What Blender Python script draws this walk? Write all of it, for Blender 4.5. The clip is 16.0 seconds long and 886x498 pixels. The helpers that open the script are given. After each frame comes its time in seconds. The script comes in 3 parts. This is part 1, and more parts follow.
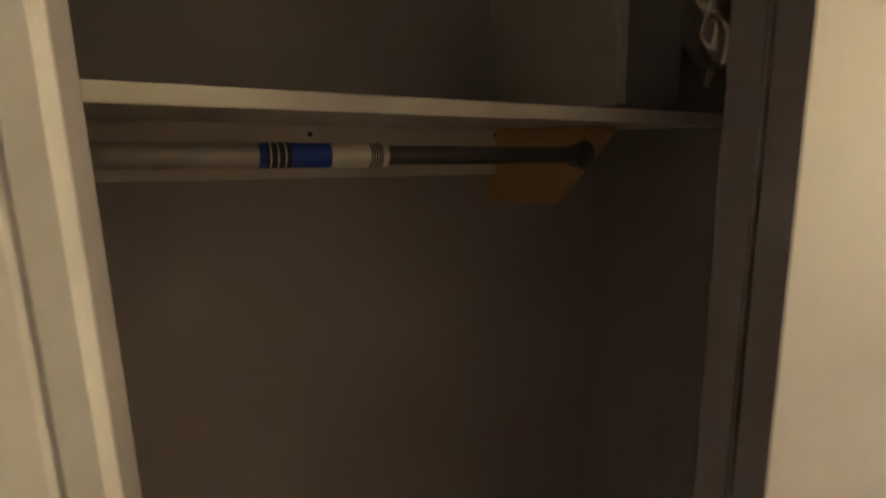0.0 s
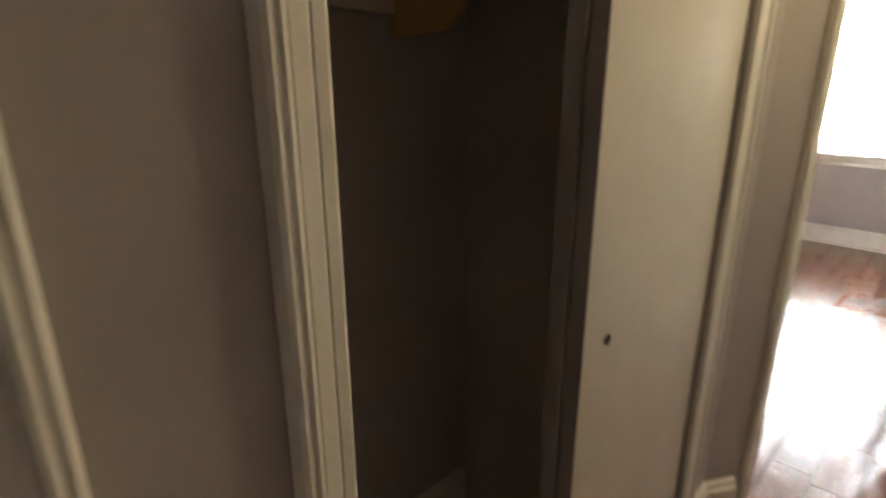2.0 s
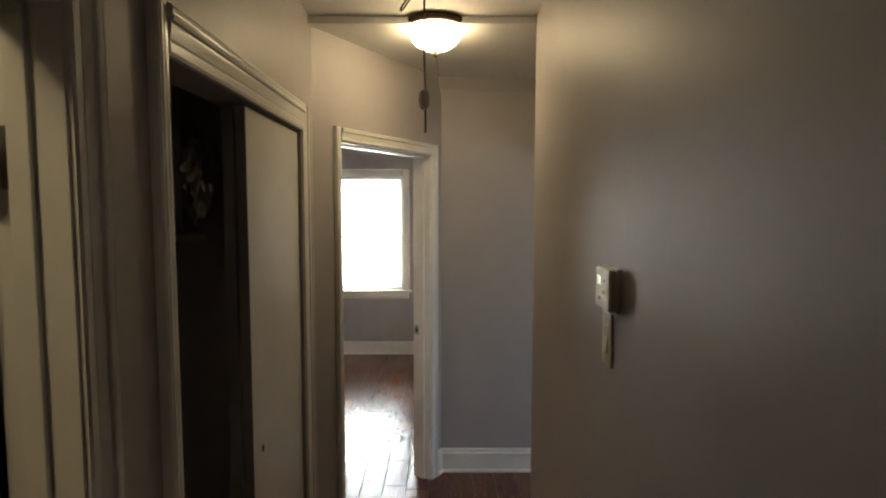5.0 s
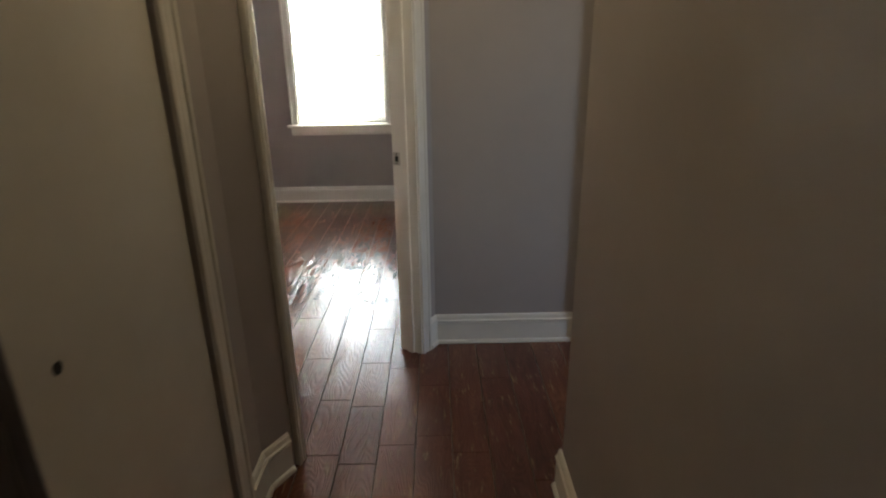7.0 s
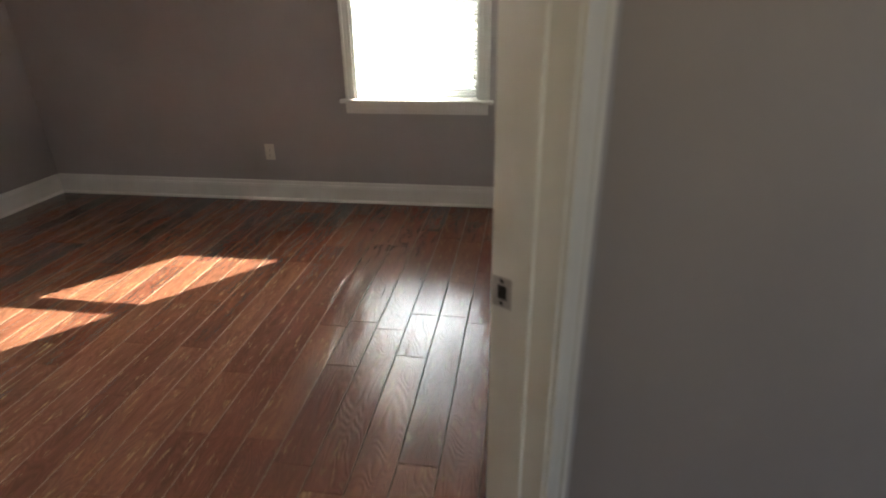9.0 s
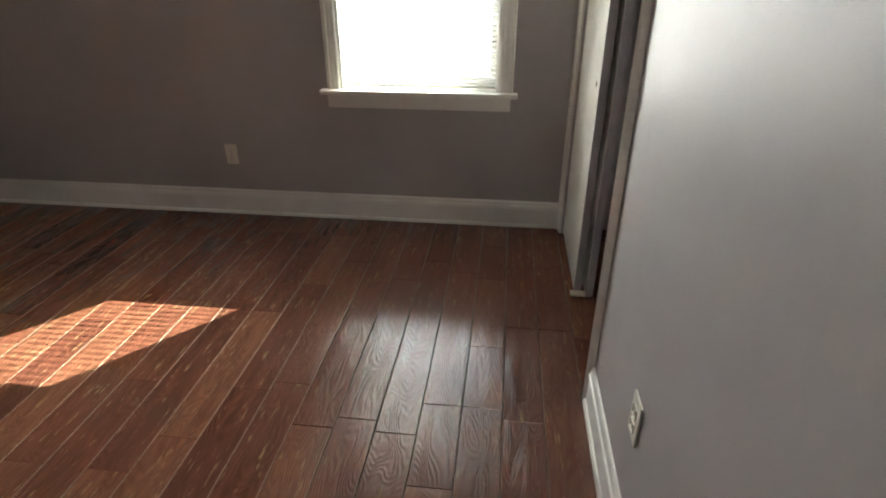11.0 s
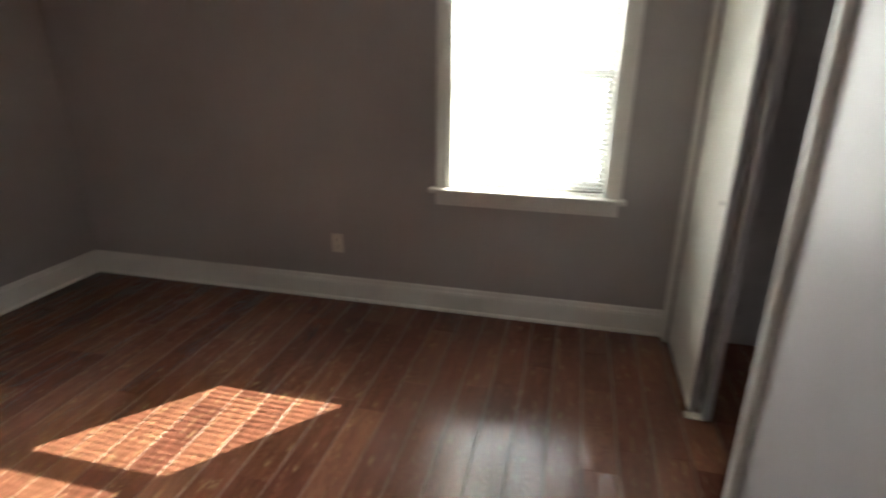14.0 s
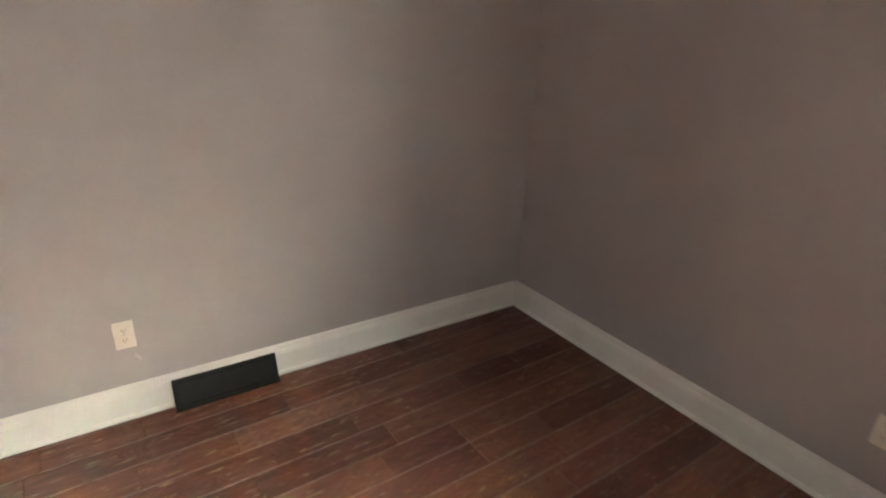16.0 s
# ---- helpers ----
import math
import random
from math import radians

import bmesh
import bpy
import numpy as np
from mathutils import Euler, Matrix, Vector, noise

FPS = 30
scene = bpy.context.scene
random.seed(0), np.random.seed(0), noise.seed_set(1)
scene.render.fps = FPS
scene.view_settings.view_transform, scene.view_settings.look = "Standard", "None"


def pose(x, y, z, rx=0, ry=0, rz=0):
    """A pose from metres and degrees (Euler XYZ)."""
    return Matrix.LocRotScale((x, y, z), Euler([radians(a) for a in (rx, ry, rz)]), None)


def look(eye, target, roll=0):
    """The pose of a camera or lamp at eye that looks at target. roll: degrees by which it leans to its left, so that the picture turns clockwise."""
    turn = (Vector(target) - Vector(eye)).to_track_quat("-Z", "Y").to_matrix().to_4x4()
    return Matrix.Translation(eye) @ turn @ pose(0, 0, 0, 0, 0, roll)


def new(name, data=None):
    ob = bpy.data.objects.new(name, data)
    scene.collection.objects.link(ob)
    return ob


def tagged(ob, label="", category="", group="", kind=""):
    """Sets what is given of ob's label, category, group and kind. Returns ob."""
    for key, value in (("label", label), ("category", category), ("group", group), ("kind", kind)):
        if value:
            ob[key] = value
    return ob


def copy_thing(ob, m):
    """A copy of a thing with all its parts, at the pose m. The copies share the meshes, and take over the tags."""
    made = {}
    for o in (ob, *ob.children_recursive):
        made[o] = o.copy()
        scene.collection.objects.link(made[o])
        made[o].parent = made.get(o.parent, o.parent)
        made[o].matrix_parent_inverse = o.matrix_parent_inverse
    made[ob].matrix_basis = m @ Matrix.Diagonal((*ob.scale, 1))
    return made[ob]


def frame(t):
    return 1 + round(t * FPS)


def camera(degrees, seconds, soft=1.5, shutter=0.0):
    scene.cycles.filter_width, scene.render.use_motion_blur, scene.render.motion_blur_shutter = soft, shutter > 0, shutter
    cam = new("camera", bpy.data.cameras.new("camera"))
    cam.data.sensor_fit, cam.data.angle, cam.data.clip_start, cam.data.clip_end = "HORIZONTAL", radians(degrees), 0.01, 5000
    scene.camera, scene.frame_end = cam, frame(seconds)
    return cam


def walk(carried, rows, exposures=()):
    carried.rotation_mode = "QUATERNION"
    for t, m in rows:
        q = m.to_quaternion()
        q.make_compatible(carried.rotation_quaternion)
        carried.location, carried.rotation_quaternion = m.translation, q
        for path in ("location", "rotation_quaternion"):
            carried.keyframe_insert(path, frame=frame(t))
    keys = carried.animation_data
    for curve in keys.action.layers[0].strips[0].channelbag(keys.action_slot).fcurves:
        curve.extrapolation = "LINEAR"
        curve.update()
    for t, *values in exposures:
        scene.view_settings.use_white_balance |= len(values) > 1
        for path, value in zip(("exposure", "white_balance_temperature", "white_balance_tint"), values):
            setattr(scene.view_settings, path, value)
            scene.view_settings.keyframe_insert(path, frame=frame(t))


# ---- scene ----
cam = camera(77.4, 16.0, soft=2.0, shutter=0.5)
PATH = [
    (0, (0.258, 0.649, 1.632), (-1.461, 1.591, 1.228), -1.4),
    (0.5, (0.19, 0.649, 1.645), (-1.471, 1.712, 1.313), -1.9),
    (1, (0.243, 0.644, 1.579), (-1.358, 1.8, 1.264), -1.5),
    (1.5, (0.362, 0.528, 1.468), (-1.191, 1.731, 1.035), -2.3),
    (2, (0.432, 0.336, 1.434), (-0.901, 1.695, 0.822), -0.2),
    (2.5, (0.501, 0.108, 1.473), (-0.43, 1.738, 0.783), 0.0),
    (3, (0.566, -0.093, 1.511), (0.195, 1.751, 0.831), -0.6),
    (3.5, (0.617, -0.328, 1.663), (0.457, 1.571, 1.055), -0.9),
    (4, (0.62, -0.5, 1.79), (0.519, 1.478, 1.507), -0.7),
    (4.2, (0.588, -0.598, 1.818), (0.518, 1.395, 1.676), -0.2),
    (6.3, (0.634, -0.138, 1.478), (0.68, 1.843, 1.208), -0.4),
    (6.5, (0.651, 0.018, 1.438), (0.67, 1.972, 1.011), -0.7),
    (7, (0.61, 0.448, 1.417), (0.625, 2.333, 0.748), -0.9),
    (7.5, (0.627, 0.858, 1.448), (0.587, 2.709, 0.691), -0.9),
    (8, (0.549, 1.282, 1.413), (0.424, 3.127, 0.651), -0.7),
    (8.5, (0.505, 1.701, 1.4), (0.312, 3.527, 0.607), -0.8),
    (9, (0.453, 2.097, 1.432), (0.182, 3.894, 0.597), -0.9),
    (9.2, (0.386, 2.227, 1.442), (0.114, 4.016, 0.589), -0.2),
    (11.3, (0.179, 2.941, 1.38), (0.008, 4.706, 0.455), 0.0),
    (11.5, (0.177, 2.94, 1.41), (0.039, 4.705, 0.479), -0.1),
    (12, (0.182, 2.892, 1.507), (0.085, 4.673, 0.602), -0.1),
    (12.5, (0.211, 2.84, 1.594), (0.112, 4.665, 0.781), -0.2),
    (13, (0.223, 2.832, 1.611), (0.118, 4.695, 0.89), -0.2),
    (13.5, (0.164, 2.852, 1.558), (0.039, 4.728, 0.876), 0.0),
    (14, (-0.055, 2.954, 1.53), (-0.485, 4.782, 0.842), 0.6),
    (14.5, (-0.305, 3.082, 1.636), (-1.13, 4.742, 0.884), 0.9),
    (15, (-0.514, 3.389, 1.609), (-1.779, 4.743, 0.855), 0.6),
    (15.5, (-0.78, 3.626, 1.602), (-2.226, 4.782, 0.844), 1.1),
    (16, (-1.083, 3.854, 1.615), (-2.589, 4.913, 0.836), 2.4),
]
walk(cam, [(t, look(eye, target, roll)) for t, eye, target, roll in PATH],
     exposures=[(0.0, 5.8), (1.0, 6.05), (1.5, 5.9), (2.5, 4.85), (3.5, 4.15), (4.2, 3.95), (6.3, 3.7), (8.0, 3.75), (9.2, 3.55), (11.3, 3.3), (13.5, 3.15), (14.5, 3.4), (15.0, 3.55), (16.0, 4.3)])

# ---- light ----
SUN_AZ = math.atan2(0.64, 0.77)        # from +y towards +x
SUN_EL = radians(30.5)
world = bpy.data.worlds.new("sky")
scene.world = world
world.use_nodes = True
wn = world.node_tree
sky = wn.nodes.new("ShaderNodeTexSky")
sky.sky_type = "NISHITA"
sky.sun_disc = False
sky.sun_elevation = SUN_EL
sky.sun_rotation = SUN_AZ
wn.links.new(sky.outputs[0], wn.nodes["Background"].inputs[0])
wn.nodes["Background"].inputs[1].default_value = 0.05
sun = new("sun", bpy.data.lights.new("sun", "SUN"))
sun.data.energy = 5.0
sun.data.angle = radians(0.35)
sun.data.color = (1.0, 0.97, 0.76)
sun_way = Vector((math.sin(SUN_AZ) * math.cos(SUN_EL), math.cos(SUN_AZ) * math.cos(SUN_EL), math.sin(SUN_EL)))
sun.matrix_world = look(sun_way * 30, (0, 0, 0))


def window_light(name, where, target, w, h, watts, color=(0.86, 0.93, 1.0)):
    """An area lamp in or beyond a window's opening, standing in for the sky."""
    d = bpy.data.lights.new(name, "AREA")
    d.shape, d.size, d.size_y, d.energy, d.color = "RECTANGLE", w, h, watts, color
    ob = new(name, d)
    ob.matrix_world = look(where, target)
    return ob


# ---- plan ----
WIN_Y, LEFT_X, XR = 5.955, -3.29, 0.53     # bedroom: window wall, left wall, closet wall
HALL_X, HALL_R, END_Y = 0.0, 1.01, 3.0      # hall: closet wall, opposite wall, end wall
CEIL_H, CEIL_B = 2.60, 2.565
DA = Vector((0.0, 1.985, 0)); DU = Vector((0.5, 0.866, 0)).normalized(); DN = Vector((DU.y, -DU.x, 0))
D0, D1, DH = 0.185, 1.035, 2.075            # the slanting door's opening along its wall
BB = 0.157                                  # baseboard height
DOOR_H = 2.075

LU = Vector((0.027, 1.0, 0)).normalized()    # the left wall runs a little out of square
LN = Vector((LU.y, -LU.x, 0))


def left_at(y, z=0.0):
    return (LEFT_X - 0.027 * (WIN_Y - y), y, z)


# ---- materials ----


def mat(name, color, rough=0.5, metal=0.0, spec=0.5):
    m = bpy.data.materials.new(name)
    m.use_nodes = True
    b = m.node_tree.nodes["Principled BSDF"]
    b.inputs["Base Color"].default_value = (*color, 1)
    b.inputs["Roughness"].default_value = rough
    b.inputs["Metallic"].default_value = metal
    b.inputs["Specular IOR Level"].default_value = spec
    return m


def node(m, kind, **values):
    n = m.node_tree.nodes.new(kind)
    for key, v in values.items():
        n.inputs[key.replace("_", " ")].default_value = v
    return n


def link(m, a, b):
    m.node_tree.links.new(a, b)


def vary(m, color, dark, scale=3.0, fine=60.0, bump=0.15, dist=0.002, rough=(0.4, 0.55)):
    """Blotches at a large scale, grain at a fine one, uneven gloss and fine relief."""
    nt = m.node_tree
    b = nt.nodes["Principled BSDF"]
    tc = nt.nodes.new("ShaderNodeTexCoord")
    big = node(m, "ShaderNodeTexNoise", Scale=scale, Detail=4.0, Roughness=0.6)
    small = node(m, "ShaderNodeTexNoise", Scale=fine, Detail=3.0, Roughness=0.6)
    link(m, tc.outputs["Object"], big.inputs["Vector"]), link(m, tc.outputs["Object"], small.inputs["Vector"])
    ramp = nt.nodes.new("ShaderNodeMapRange")
    ramp.inputs["From Min"].default_value, ramp.inputs["From Max"].default_value = 0.3, 0.72
    link(m, big.outputs["Fac"], ramp.inputs["Value"])
    mix = nt.nodes.new("ShaderNodeMix")
    mix.data_type = "RGBA"
    mix.inputs["A"].default_value, mix.inputs["B"].default_value = (*color, 1), (*dark, 1)
    link(m, ramp.outputs[0], mix.inputs["Factor"]), link(m, mix.outputs["Result"], b.inputs["Base Color"])
    rr = nt.nodes.new("ShaderNodeMapRange")
    rr.inputs["To Min"].default_value, rr.inputs["To Max"].default_value = rough
    link(m, big.outputs["Fac"], rr.inputs["Value"]), link(m, rr.outputs[0], b.inputs["Roughness"])
    bp = node(m, "ShaderNodeBump", Strength=bump, Distance=dist)
    link(m, small.outputs["Fac"], bp.inputs["Height"]), link(m, bp.outputs[0], b.inputs["Normal"])
    return m


WALL = vary(mat("grey_wall_paint", (0.4, 0.37, 0.37)), (0.42, 0.392, 0.388), (0.39, 0.362, 0.358), 2.2, 45, 0.14, 0.003, (0.44, 0.56))
WHITE = vary(mat("white_trim_paint", (0.8, 0.8, 0.76)), (0.8, 0.79, 0.75), (0.74, 0.73, 0.69), 5, 30, 0.12, 0.002, (0.25, 0.38))
DOORW = vary(mat("white_door_paint", (0.75, 0.74, 0.7)), (0.66, 0.64, 0.6), (0.59, 0.57, 0.53), 4, 25, 0.15, 0.002, (0.26, 0.38))
CEILM = vary(mat("ceiling_paint", (0.8, 0.79, 0.77)), (0.8, 0.79, 0.77), (0.75, 0.74, 0.72), 3, 70, 0.3, 0.003, (0.7, 0.85))
GREYE = vary(mat("grey_door_edge_paint", (0.3, 0.29, 0.3)), (0.33, 0.31, 0.315), (0.29, 0.27, 0.275), 6, 60, 0.1, 0.001, (0.45, 0.6))
SHELFM = vary(mat("shelf_paint", (0.7, 0.67, 0.6)), (0.72, 0.69, 0.62), (0.63, 0.6, 0.53), 5, 40, 0.1, 0.001, (0.4, 0.55))
PLY = vary(mat("bare_plywood", (0.5, 0.32, 0.14)), (0.56, 0.36, 0.14), (0.46, 0.28, 0.1), 14, 90, 0.1, 0.001, (0.5, 0.65))
PLATE = vary(mat("cream_plastic", (0.75, 0.72, 0.62)), (0.77, 0.74, 0.65), (0.72, 0.69, 0.6), 20, 120, 0.03, 0.0005, (0.3, 0.4))
BLACK_SPEC = 0.15
DARK = mat("dark_slot", (0.02, 0.02, 0.02), 0.7)
BLACK = vary(mat("black_register_paint", (0.02, 0.02, 0.02)), (0.006, 0.006, 0.0065), (0.01, 0.0095, 0.009), 15, 80, 0.1, 0.001, (0.55, 0.7))
BLACK.node_tree.nodes["Principled BSDF"].inputs["Specular IOR Level"].default_value = BLACK_SPEC
STEEL = vary(mat("satin_steel", (0.55, 0.53, 0.5), 0.35, 1.0), (0.58, 0.56, 0.53), (0.45, 0.43, 0.4), 20, 150, 0.05, 0.0005, (0.28, 0.45))
RODM = vary(mat("grey_rod_paint", (0.5, 0.48, 0.44), 0.4, 0.5), (0.5, 0.47, 0.42), (0.42, 0.4, 0.36), 12, 80, 0.05, 0.0005, (0.35, 0.5))
RODD = vary(mat("dark_rod_steel", (0.15, 0.15, 0.15), 0.4, 0.6), (0.16, 0.155, 0.15), (0.12, 0.118, 0.115), 12, 80, 0.05, 0.0005, (0.35, 0.5))
BLUE = mat("blue_label", (0.01, 0.06, 0.42), 0.4)
LABELW = mat("white_label", (0.7, 0.68, 0.58), 0.5)
BRONZE = vary(mat("bronze_metal", (0.08, 0.05, 0.03), 0.45, 0.7), (0.09, 0.055, 0.03), (0.05, 0.03, 0.02), 18, 90, 0.05, 0.0005, (0.35, 0.5))
BROWN_DOOR = vary(mat("brown_door_stain", (0.1, 0.06, 0.04)), (0.1, 0.06, 0.04), (0.06, 0.035, 0.022), 5, 60, 0.1, 0.001, (0.35, 0.5))
CORD = mat("old_cord", (0.12, 0.09, 0.06), 0.8)
FOIL = mat("crumpled_foil", (0.8, 0.78, 0.74), 0.22, 1.0)
SLAT = mat("blind_slat_white", (0.56, 0.56, 0.54), 0.5)
SLAT.node_tree.nodes["Principled BSDF"].inputs["Transmission Weight"].default_value = 0.0
VINYL = vary(mat("vinyl_window_white", (0.82, 0.82, 0.8)), (0.82, 0.82, 0.8), (0.77, 0.77, 0.75), 6, 60, 0.05, 0.001, (0.3, 0.42))
GLASS = mat("window_glass", (1, 1, 1), 0.0)
GLASS.node_tree.nodes["Principled BSDF"].inputs["Transmission Weight"].default_value = 1.0
GROUND = vary(mat("pale_yard", (0.3, 0.29, 0.25)), (0.34, 0.33, 0.28), (0.2, 0.22, 0.14), 0.4, 6, 0.3, 0.02, (0.8, 0.95))
SUBF = mat("dark_joint", (0.03, 0.015, 0.01), 0.8)
WORN = vary(mat("worn_plank_edge", (0.25, 0.14, 0.09)), (0.25, 0.14, 0.09), (0.1, 0.045, 0.03), 9, 60, 0.1, 0.001, (0.4, 0.6))
SCREEN = mat("thermostat_display", (0.07, 0.08, 0.07), 0.2)

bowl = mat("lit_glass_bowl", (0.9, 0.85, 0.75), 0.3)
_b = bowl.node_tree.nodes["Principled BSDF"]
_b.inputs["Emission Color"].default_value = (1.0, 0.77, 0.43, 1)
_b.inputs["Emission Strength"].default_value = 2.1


def wood_floor():
    m = mat("scraped_red_brown_hardwood", (0.2, 0.07, 0.04), 0.22)
    nt = m.node_tree
    b = nt.nodes["Principled BSDF"]
    tc = nt.nodes.new("ShaderNodeTexCoord")
    oi = nt.nodes.new("ShaderNodeObjectInfo")
    off = nt.nodes.new("ShaderNodeVectorMath")
    off.operation = "MULTIPLY_ADD"
    off.inputs[1].default_value = (1, 1, 1)
    comb = nt.nodes.new("ShaderNodeCombineXYZ")
    mul = nt.nodes.new("ShaderNodeMath")
    mul.operation = "MULTIPLY"
    mul.inputs[1].default_value = 37.0
    link(m, oi.outputs["Random"], mul.inputs[0])
    for k in ("X", "Y", "Z"):
        link(m, mul.outputs[0], comb.inputs[k])
    link(m, tc.outputs["Object"], off.inputs[0]), link(m, comb.outputs[0], off.inputs[2])
    # long slow field whose contour lines are the cathedral figure
    st = nt.nodes.new("ShaderNodeMapping")
    st.inputs["Scale"].default_value = (8.5, 1.9, 8.5)
    link(m, off.outputs[0], st.inputs["Vector"])
    field = node(m, "ShaderNodeTexNoise", Scale=1.0, Detail=1.8, Roughness=0.45, Distortion=0.5)
    link(m, st.outputs[0], field.inputs["Vector"])
    rings = nt.nodes.new("ShaderNodeMath")
    rings.operation = "MULTIPLY"
    rings.inputs[1].default_value = 160.0
    link(m, field.outputs["Fac"], rings.inputs[0])
    sine = nt.nodes.new("ShaderNodeMath")
    sine.operation = "SINE"
    link(m, rings.outputs[0], sine.inputs[0])
    ringr = nt.nodes.new("ShaderNodeMapRange")
    ringr.inputs["From Min"].default_value = -1.0
    link(m, sine.outputs[0], ringr.inputs["Value"])
    # pores
    st2 = nt.nodes.new("ShaderNodeMapping")
    st2.inputs["Scale"].default_value = (130.0, 7.0, 130.0)
    link(m, off.outputs[0], st2.inputs["Vector"])
    pores = node(m, "ShaderNodeTexNoise", Scale=1.0, Detail=3.0, Roughness=0.6)
    link(m, st2.outputs[0], pores.inputs["Vector"])
    # dark knots and worn light streaks
    st3 = nt.nodes.new("ShaderNodeMapping")
    st3.inputs["Scale"].default_value = (30.0, 3.6, 30.0)
    link(m, off.outputs[0], st3.inputs["Vector"])
    blot = node(m, "ShaderNodeTexNoise", Scale=1.0, Detail=4.0, Roughness=0.65)
    link(m, st3.outputs[0], blot.inputs["Vector"])
    base = nt.nodes.new("ShaderNodeValToRGB")
    e = base.color_ramp.elements
    e[0].position, e[0].color = 0.0, (0.112, 0.042, 0.029, 1)
    e[1].position, e[1].color = 1.0, (0.18, 0.077, 0.048, 1)
    x = base.color_ramp.elements.new(0.5)
    x.color = (0.145, 0.057, 0.037, 1)
    link(m, oi.outputs["Random"], base.inputs["Fac"])
    bl = nt.nodes.new("ShaderNodeValToRGB")
    f = bl.color_ramp.elements
    f[0].position, f[0].color = 0.25, (0.6, 0.56, 0.55, 1)
    f[1].position, f[1].color = 0.78, (1.55, 1.5, 1.42, 1)
    y = bl.color_ramp.elements.new(0.52)
    y.color = (1, 1, 1, 1)
    link(m, blot.outputs["Fac"], bl.inputs["Fac"])
    m1 = nt.nodes.new("ShaderNodeMix")
    m1.data_type, m1.blend_type = "RGBA", "MULTIPLY"
    m1.inputs["Factor"].default_value = 0.75
    link(m, base.outputs["Color"], m1.inputs["A"]), link(m, bl.outputs["Color"], m1.inputs["B"])
    m2 = nt.nodes.new("ShaderNodeMix")
    m2.data_type, m2.blend_type = "RGBA", "MULTIPLY"
    gr = nt.nodes.new("ShaderNodeMapRange")
    gr.inputs["To Min"].default_value, gr.inputs["To Max"].default_value = 0.62, 1.15
    link(m, ringr.outputs[0], gr.inputs["Value"])
    link(m, m1.outputs["Result"], m2.inputs["A"]), link(m, gr.outputs[0], m2.inputs["B"])
    m2.inputs["Factor"].default_value = 0.4
    # pale worn flecks and scraped streaks along the grain
    st4 = nt.nodes.new("ShaderNodeMapping")
    st4.inputs["Scale"].default_value = (60.0, 9.0, 60.0)
    link(m, off.outputs[0], st4.inputs["Vector"])
    fleck = node(m, "ShaderNodeTexNoise", Scale=1.0, Detail=3.0, Roughness=0.7)
    link(m, st4.outputs[0], fleck.inputs["Vector"])
    fr = nt.nodes.new("ShaderNodeMapRange")
    fr.inputs["From Min"].default_value, fr.inputs["From Max"].default_value = 0.6, 0.74
    fr.inputs["To Max"].default_value = 0.65
    link(m, fleck.outputs["Fac"], fr.inputs["Value"])
    m3 = nt.nodes.new("ShaderNodeMix")
    m3.data_type = "RGBA"
    m3.inputs["B"].default_value = (0.42, 0.29, 0.16, 1)
    link(m, fr.outputs[0], m3.inputs["Factor"]), link(m, m2.outputs["Result"], m3.inputs["A"])
    link(m, m3.outputs["Result"], b.inputs["Base Color"])
    rg = nt.nodes.new("ShaderNodeMapRange")
    rg.inputs["To Min"].default_value, rg.inputs["To Max"].default_value = 0.27, 0.15
    link(m, ringr.outputs[0], rg.inputs["Value"]), link(m, rg.outputs[0], b.inputs["Roughness"])
    b.inputs["Specular IOR Level"].default_value = 0.6
    h = nt.nodes.new("ShaderNodeMath")
    h.operation = "MULTIPLY_ADD"
    h.inputs[1].default_value = 1.5
    link(m, ringr.outputs[0], h.inputs[0]), link(m, pores.outputs["Fac"], h.inputs[2])
    h2 = nt.nodes.new("ShaderNodeMath")
    h2.operation = "MULTIPLY_ADD"
    h2.inputs[1].default_value = 1.6
    link(m, blot.outputs["Fac"], h2.inputs[0]), link(m, h.outputs[0], h2.inputs[2])
    bp = node(m, "ShaderNodeBump", Strength=0.33, Distance=0.001)
    link(m, h2.outputs[0], bp.inputs["Height"]), link(m, bp.outputs[0], b.inputs["Normal"])
    return m


WOOD = wood_floor()

# ---- building helpers ----


def mesh_of(bm, name, material, smooth=False):
    me = bpy.data.meshes.new(name)
    bmesh.ops.recalc_face_normals(bm, faces=bm.faces[:])
    if smooth:
        for f in bm.faces:
            f.smooth = True
    bm.to_mesh(me)
    bm.free()
    me.materials.append(material)
    return me


def part(name, bm, material, parent=None, label="", smooth=False):
    ob = new(name, mesh_of(bm, name, material, smooth))
    if parent:
        ob.parent = parent
        ob.matrix_parent_inverse = parent.matrix_world.inverted() if parent.type != "EMPTY" else Matrix.Identity(4)
    if label:
        ob["label"] = label
    return ob


def base(name, m=None, label="", category="", group="", kind=""):
    ob = new(name)
    ob.empty_display_size = 0.05
    if m is not None:
        ob.matrix_world = m
    return tagged(ob, label, category, group, kind)


